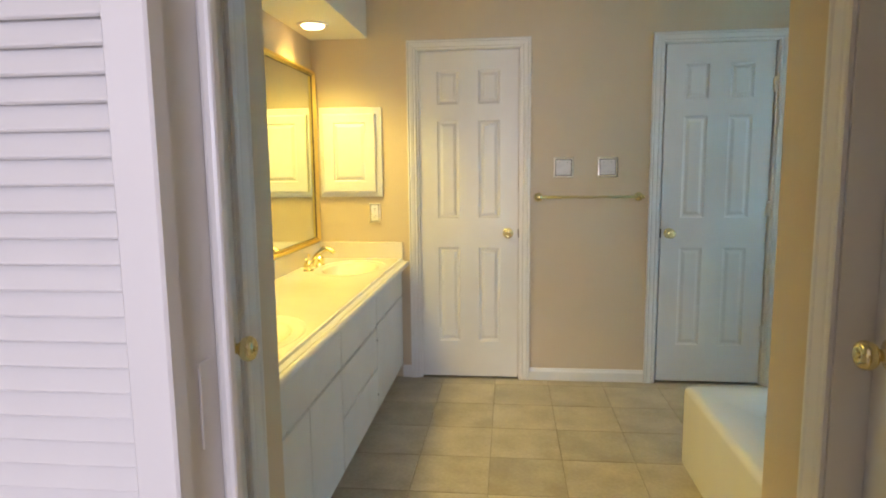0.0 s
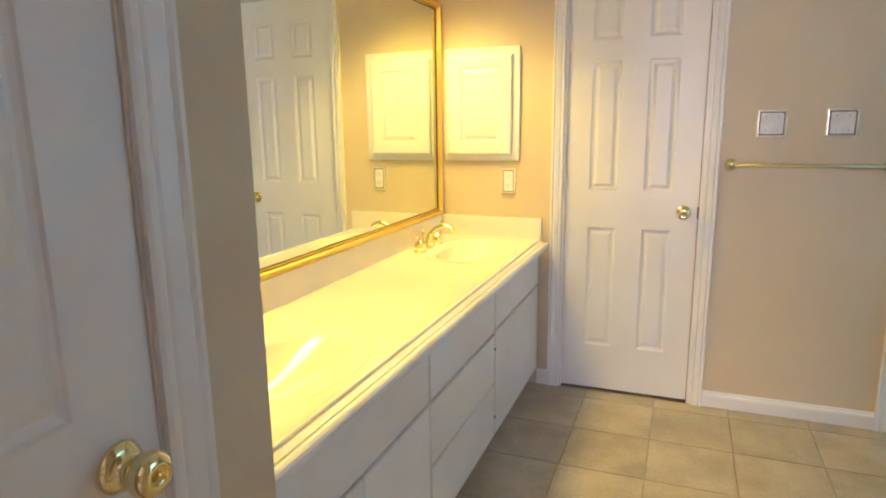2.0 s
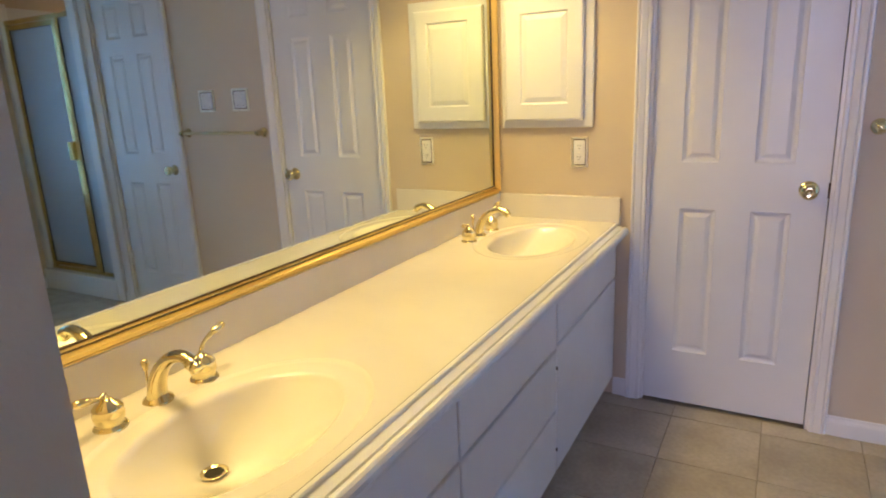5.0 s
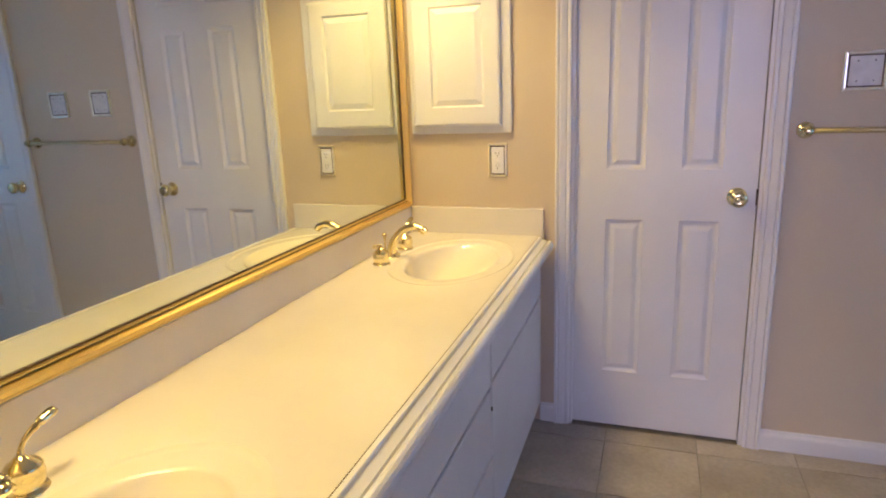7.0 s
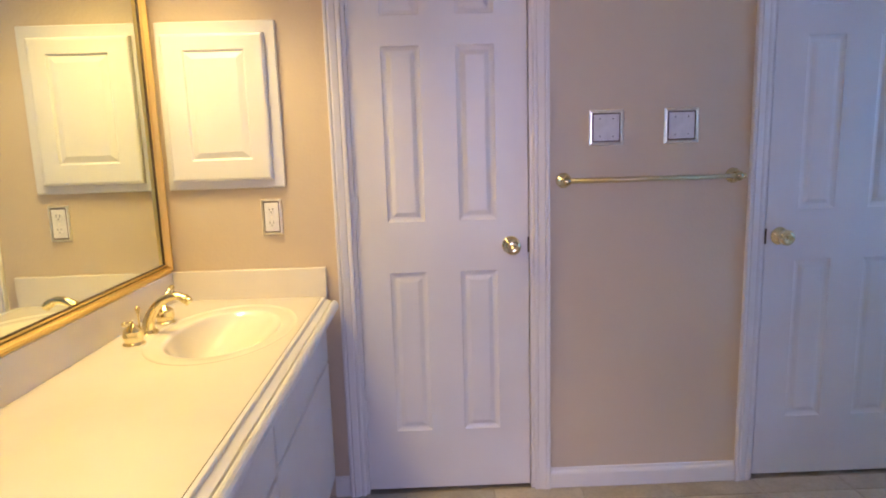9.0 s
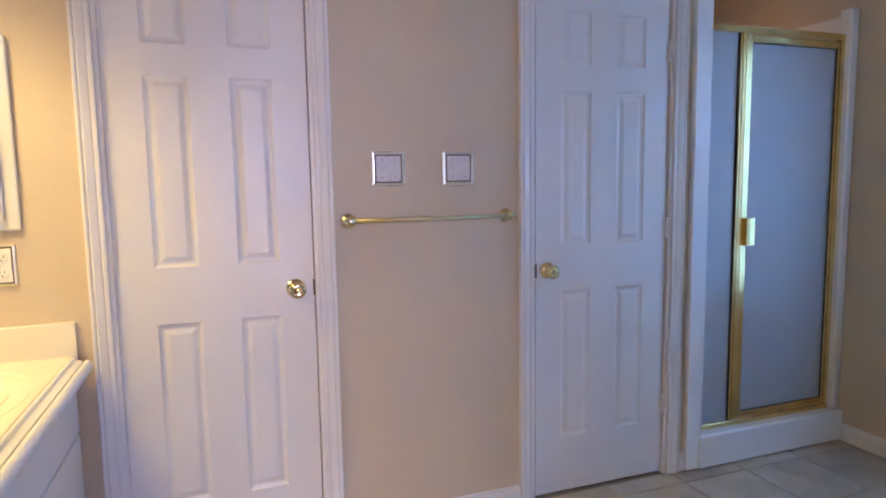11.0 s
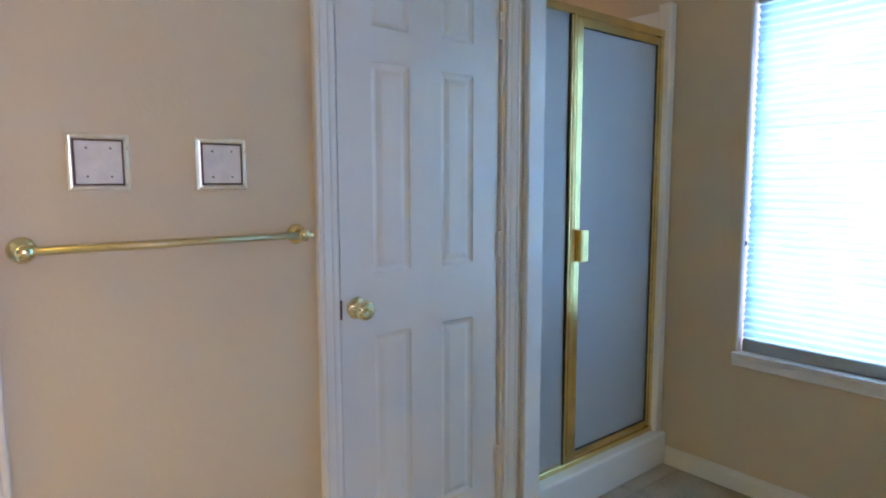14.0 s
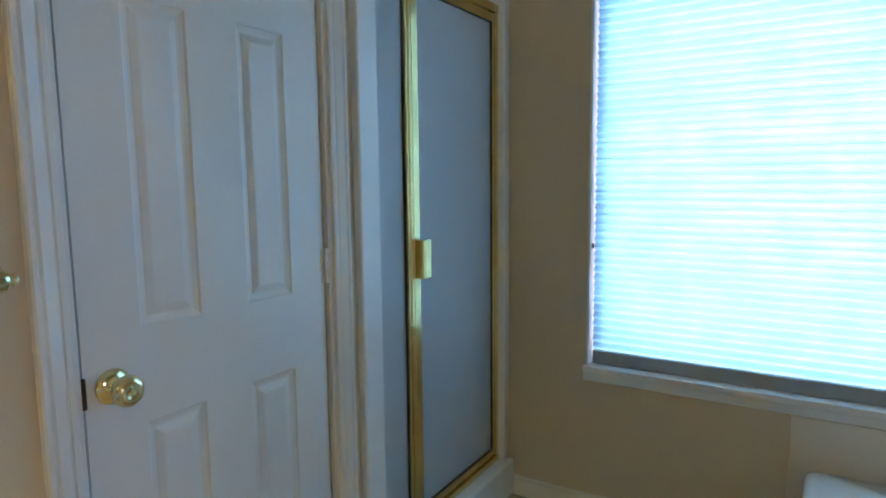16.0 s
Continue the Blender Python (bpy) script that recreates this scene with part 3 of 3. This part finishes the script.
def frame_band(name, a, b, x0, x1, mat, rounded=True):
    """One moulded band round the mirror, from a to b metres in from its outer edge."""
    bm = bmesh.new()
    h = x1 - x0
    prof = [(a, x0), (a, x0 + h * 0.6), (a + (b - a) * 0.25, x1), (a + (b - a) * 0.75, x1), (b, x0 + h * 0.6), (b, x0)] if rounded else [(a, x0), (a, x1), (b, x1), (b, x0)]
    rings = [[(x, MY0 + k, MZ0 + k), (x, MY1 - k, MZ0 + k), (x, MY1 - k, MZ1 - k), (x, MY0 + k, MZ1 - k)] for k, x in prof]
    rings.append(rings[0])
    made = [[Vector(p) for p in r] for r in rings]
    vs = [[bm.verts.new(p) for p in r] for r in made[:-1]]
    for i in range(len(vs)):
        p, q = vs[i], vs[(i + 1) % len(vs)]
        for j in range(4):
            bm.faces.new((p[j], p[(j + 1) % 4], q[(j + 1) % 4], q[j]))
    return part(name, bm, mat, mir)


# the dark lines paint the shade between the gilded bands
frame_band("frame", 0.0, 0.006, 0.002, 0.022, M_GOLD)
frame_band("frame_line", 0.0062, 0.0078, 0.002, 0.016, M_SHADOW_LINE, False)
frame_band("frame", 0.0080, 0.0250, 0.002, 0.036, M_GOLD)
frame_band("frame_line", 0.0252, 0.0275, 0.002, 0.020, M_SHADOW_LINE, False)
frame_band("frame", 0.0277, 0.0335, 0.002, 0.024, M_GOLD)
frame_band("frame_line", 0.0337, 0.0365, 0.002, 0.018, M_SHADOW_LINE, False)

# ---- medicine cabinet ----
mc = thing("medicine_cabinet", pose(0, YW, 0), "white recessed medicine cabinet with a raised-panel door", "cabinet")
part("body", boxes((-1.222, -0.825, -0.016, -0.0015, 1.169, 1.721), bevel=0.005, seg=2), M_CAB, mc)
bm = bmesh.new()
g2 = lambda k, y: rect(-1.200 + k, -0.862 - k, 1.198 + k, 1.680 - k, y)
gp = lambda k, y: rect(-1.128 + k, -0.925 - k, 1.267 + k, 1.627 - k, y)
ring_stack(bm, [g2(0, -0.0165), g2(0, -0.028), g2(0.004, -0.034), g2(0.010, -0.036), gp(0, -0.036), gp(0.003, -0.031), gp(0.006, -0.029), gp(0.026, -0.035), gp(0.028, -0.0355)])
part("door", bm, M_CAB, mc)


def plate(name, x0, x1, z0, z1, label, category, rim=0.009):
    p = thing(name, pose((x0 + x1) / 2, YW, (z0 + z1) / 2), label, category)
    hx, hz = (x1 - x0) / 2, (z1 - z0) / 2
    bm = bmesh.new()
    q = lambda k, y: rect(-hx + k, hx - k, -hz + k, hz - k, y)
    ring_stack(bm, [q(0, -0.0008), q(0, -0.003), q(rim * 0.45, -0.0095), q(rim * 0.75, -0.010), q(rim, -0.006), q(rim, -0.004)], close_last=True)
    part("frame", bm, M_SILVER, p, "bright polished metal frame")
    bm = bmesh.new()
    ring_stack(bm, [q(rim + 0.0002, -0.0042), q(rim + 0.0002, -0.0046), q(rim + 0.005, -0.0048)])
    part("inner_line", bm, M_SHADOW_LINE, p)
    return p, hx, hz


outlet, hx, hz = plate("outlet", -0.918, -0.847, 1.004, 1.129, "white duplex outlet in a bright brass plate", "electrical outlet", 0.008)
part("insert", boxes((-0.024, 0.024, -0.008, -0.005, -0.050, 0.050), bevel=0.002), M_PLASTIC, outlet)
for s in (-1, 1):
    sk = part("socket", lathe([(0.016, 0.0075), (0.016, 0.0098), (0.014, 0.0105)], 20, "y"), M_PLASTIC, outlet, m=pose(0, 0, s * 0.023))
    part("slot", boxes((-0.007, -0.005, -0.0112, -0.0100, 0.0, 0.008), (0.005, 0.007, -0.0112, -0.0100, 0.0, 0.008), (-0.002, 0.002, -0.0112, -0.0100, -0.009, -0.005)), M_DARK, sk)
part("screw", lathe([(0.003, 0.008), (0.003, 0.0092), (0.001, 0.0095)], 10, "y"), M_SILVER, outlet)

for x0 in (0.225, 0.487):
    s, hx, hz = plate("framed_plaque", x0, x0 + 0.121, 1.277, 1.398, "small white plate in a bright brass frame above the towel bar", "wall plate", 0.011)
    part("insert", boxes((-hx + 0.0158, hx - 0.0158, -0.0062, -0.0049, -hz + 0.0158, hz - 0.0158), bevel=0.001), M_PLATE, s)
    for a in (-0.023, 0.023):
        for b in (-0.030, 0.030):
            part("screw", lathe([(0.0024, 0.0060), (0.0024, 0.0070), (0.001, 0.0074)], 10, "y"), M_BRONZE, s, m=pose(a, 0, b))

# ---- towel bar ----
bar = thing("towel_bar", pose(0.138, YW, 1.160), "thin polished brass towel bar on two round posts", "towel rail")
for x in (0, 0.597):
    part("post", lathe([(0.026, 0.001), (0.027, 0.004), (0.024, 0.009), (0.014, 0.014), (0.011, 0.022), (0.014, 0.036), (0.017, 0.044), (0.017, 0.052), (0.014, 0.058), (0.004, 0.061)], 24, "y"), M_BRASS, bar, m=pose(x, 0, 0), smooth=True)
part("rod", tube([(0.0, -0.048, 0), (0.3, -0.048, 0), (0.597, -0.048, 0)], [0.0088] * 3, 14), M_BRASS_BAR, bar, smooth=True)
part("finial", lathe([(0.006, 0), (0.009, 0.005), (0.009, 0.010), (0.004, 0.014)], 14), M_BRASS, bar, m=pose(0.610, -0.048, 0, 0, 90, 0), smooth=True)

# ---- shower ----
SY = 3.942
sh = thing("shower_stall", pose(0, 0, 0), "white moulded shower stall base and surround", "shower")
bm = boxes((1.66, XR - 0.002, 3.876, 3.99, 0.002, 0.155), bevel=0.010, seg=3)
part("curb", bm, M_TUB, sh)
part("pan", boxes((1.662, XR - 0.002, 3.99, 4.945, 0.002, 0.06)), M_TUB, sh)
part("surround", boxes((1.660, 1.676, SY + 0.02, 4.945, 0.06, 2.03), (XR - 0.020, XR - 0.002, SY + 0.02, 4.945, 0.06, 2.03), (1.676, XR - 0.020, 4.925, 4.945, 0.06, 2.03), bevel=0.004), M_TUB, sh)
part("right_flange", boxes((2.478, XR - 0.002, 3.900, 3.962, 0.155, 2.05), bevel=0.008, seg=2), M_TUB, sh)
part("shower_shelf", boxes((2.30, 2.505, 4.50, 4.925, 1.90, 1.925), bevel=0.008), M_TUB, sh)
# fixture added for the assumed lamp; it stays out of view
sl = thing("assumed_shower_light", pose(2.10, 4.42, CEIL), "small round recessed light, assumed above the shower, out of view", "ceiling light")
part("ring", lathe([(0.050, -0.0015), (0.072, -0.0015), (0.072, -0.006), (0.054, -0.009), (0.050, -0.005)], 28), M_TRIM, sl, smooth=True)
sl_lens = part("lens", lathe([(0.049, -0.002), (0.049, -0.008), (0.030, -0.014), (0.004, -0.016)], 28), M_LENS, sl, "glowing warm lens", smooth=True)
sl_lens.visible_shadow = False
part("trim", boxes((1.592, 1.676, 3.885, 3.962, 0.004, CEIL - 0.002), bevel=0.004), M_TRIM, kind="structure")

en = thing("shower_enclosure", pose(0, SY, 0), "brass-framed shower door and side panel with frosted glass, closed", "shower door")


def bar_box(name, *b, mat=M_BRASS_SATIN, parent=None, label=""):
    return part(name, boxes(b, bevel=0.0025), mat, parent or en, label)


bar_box("header", 1.677, 2.478, -0.018, 0.018, 1.905, 1.935)
bar_box("sill_track", 1.677, 2.478, -0.020, 0.020, 0.156, 0.180)
bar_box("wall_jamb", 2.452, 2.477, -0.016, 0.016, 0.181, 1.904)
bar_box("wall_jamb", 1.677, 1.687, -0.016, 0.016, 0.181, 1.904)
side_panel = part("side_panel", boxes((1.6872, 1.8595, -0.003, 0.003, 0.181, 1.904)), M_OBSCURE, en, "frosted glass side panel")
for i, (a, b, d) in enumerate(((1.8635, 1.873, 0.018), (1.874, 1.883, 0.022), (1.884, 1.8925, 0.018))):
    bar_box("post_rib", a, b, -d, 0.014, 0.181, 1.904)
part("gasket", boxes((1.8597, 1.8632, -0.008, 0.008, 0.181, 1.904)), M_GASKET, en)
dr = part("door", boxes((1.894, 1.930, -0.017, 0.010, 0.190, 1.900), (2.436, 2.449, -0.014, 0.010, 0.190, 1.900), (1.931, 2.435, -0.014, 0.010, 0.190, 0.212), (1.931, 2.435, -0.014, 0.010, 1.868, 1.900), bevel=0.0025), M_BRASS_SATIN, en, "brass door frame")
part("door_glass", boxes((1.934, 2.432, -0.003, 0.002, 0.216, 1.865)), M_OBSCURE, dr, "frosted glass")
part("door_gasket", boxes((2.4325, 2.4358, -0.010, 0.004, 0.213, 1.867), (1.934, 2.432, -0.010, 0.004, 0.2122, 0.2158), (1.934, 2.432, -0.010, 0.004, 1.8652, 1.8678)), M_GASKET, dr)
part("handle", boxes((1.905, 1.915, -0.045, -0.0175, 0.985, 1.108), (1.9155, 1.950, -0.045, -0.040, 0.985, 1.108), bevel=0.002), M_BRASS_SATIN, dr, "brass pull handle")

# ---- bathtub ----
tub = thing("bathtub", pose(0, 0, 0), "white built-in garden tub with a wide deck, under the window", "bathtub")
TX0, TX1, TY0, TY1, TZ = 0.745, XR - 0.003, 1.632, 2.862, 0.364


def rounded(x0, x1, y0, y1, r, z, seg=6):
    pts = []
    for cx, cy, a0 in ((x1 - r, y1 - r, 0), (x0 + r, y1 - r, 90), (x0 + r, y0 + r, 180), (x1 - r, y0 + r, 270)):
        for i in range(seg + 1):
            a = radians(a0 + 90 * i / seg)
            pts.append((cx + r * math.cos(a), cy + r * math.sin(a), z))
    return pts


bm = bmesh.new()
rings = [rounded(TX0, TX1, TY0, TY1, 0.02, 0.002)]
rings += [rounded(TX0, TX1, TY0, TY1, 0.02, TZ - 0.028)]
for k in range(1, 5):
    a = k / 4 * math.pi / 2
    o = 0.028 * (1 - math.cos(a))
    rings.append(rounded(TX0 + o, TX1 - o * 0.1, TY0 + o * 0.1, TY1 - o, 0.02 + o, TZ - 0.028 + 0.028 * math.sin(a)))
rings.append(rounded(TX0 + 0.20, TX1 - 0.16, TY0 + 0.16, TY1 - 0.18, 0.22, TZ))
rings.append(rounded(TX0 + 0.215, TX1 - 0.175, TY0 + 0.175, TY1 - 0.195, 0.22, TZ - 0.012))
rings.append(rounded(TX0 + 0.30, TX1 - 0.25, TY0 + 0.25, TY1 - 0.27, 0.2, 0.06))
rings.append(rounded(TX0 + 0.36, TX1 - 0.31, TY0 + 0.31, TY1 - 0.33, 0.16, 0.03))
ring_stack(bm, rings)
part("shell", bm, M_TUB, tub, smooth=True)
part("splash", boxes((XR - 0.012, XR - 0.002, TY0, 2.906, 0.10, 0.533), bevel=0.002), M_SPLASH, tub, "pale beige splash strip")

# ---- lamps in the soffit ----
for cx, cy in CANS:
    cl = thing("soffit_light", pose(cx, cy, 2.130), "round lit downlight with white ring in the vanity soffit", "ceiling light", "vanity downlights")
    part("ring", lathe([(0.062, -0.0015), (0.088, -0.0015), (0.088, -0.006), (0.080, -0.010), (0.066, -0.010), (0.062, -0.006)], 32), M_TRIM, cl, smooth=True)
    lens = part("lens", lathe([(0.061, -0.002), (0.061, -0.012), (0.050, -0.020), (0.030, -0.024), (0.004, -0.025)], 32), M_LENS, cl, "glowing warm lens", smooth=True)
    lens.visible_shadow = False

# ---- louvered door ----
lv = thing("louvered_door", pose(-0.364, 0.6495, 0.012), "white louvered door, open flat against the bedroom wall", "door")
LW, LH = 0.42, 2.02
part("stile", boxes((-0.045, 0, -0.034, -0.004, 0, LH), bevel=0.003), M_DOOR, lv)
part("stile", boxes((-LW, -LW + 0.045, -0.034, -0.004, 0, LH), bevel=0.003), M_DOOR, lv)
for z0_, z1_ in ((0, 0.20), (0.87, 0.985), (LH - 0.11, LH)):
    part("rail", boxes((-LW + 0.0452, -0.0452, -0.032, -0.006, z0_, z1_), bevel=0.002), M_DOOR, lv)
me = None
for lo, hi in ((0.20, 0.87), (0.985, LH - 0.11)):
    n_sl = round((hi - lo) / 0.0257)
    for i in range(n_sl):
        m = pose(0, -0.019, lo + (hi - lo) * (i + 0.5) / n_sl)
        if me is None:
            bm = boxes((-LW + 0.046, -0.046, -0.017, 0.017, -0.003, 0.003), bevel=0.001)
            bmesh.ops.rotate(bm, verts=bm.verts, matrix=Matrix.Rotation(radians(62), 3, "X"))
            me = part("slat", bm, M_DOOR, lv, m=m).data
        else:
            s = new("slat", me)
            s.parent = lv
            s.matrix_basis = m
part("painted_hinge", boxes((-0.3755, -0.3725, 0.686, 0.714, 1.037, 1.134), bevel=0.001), M_TRIM, kind="structure")

# ---- floor tiles ----
GX, GY, PX, PY, G = 0.2045, 3.149, 0.3305, 0.3305, 0.004
meshes = {}
floor_parent = bpy.data.objects["floor"]
for i in range(-5, 8):
    for j in range(-9, 4):
        x0, x1 = GX + i * PX + G / 2, GX + (i + 1) * PX - G / 2
        y0, y1 = GY + j * PY + G / 2, GY + (j + 1) * PY - G / 2
        x0, x1, y0, y1 = max(x0, XL), min(x1, XR), max(y0, 0.69), min(y1, YW)
        if x1 - x0 < 0.02 or y1 - y0 < 0.02:
            continue
        if y1 < 1.5 and (x1 < -0.657 or x0 > 0.67):
            continue
        key = (round(x1 - x0, 3), round(y1 - y0, 3))
        if key not in meshes:
            hx, hy = key[0] / 2, key[1] / 2
            bm = bmesh.new()
            q = lambda k, z: [(-hx + k, -hy + k, z), (hx - k, -hy + k, z), (hx - k, hy - k, z), (-hx + k, hy - k, z)]
            ring_stack(bm, [q(0, -0.0045), q(0, -0.0012), q(0.0015, 0)])
            t_ = part("tile", bm, M_TILE, floor_parent)
            meshes[key] = t_.data
        else:
            t_ = new("tile", meshes[key])
            t_.parent = floor_parent
        t_.matrix_basis = pose((x0 + x1) / 2, (y0 + y1) / 2, 0.0, 0, 0, 0)
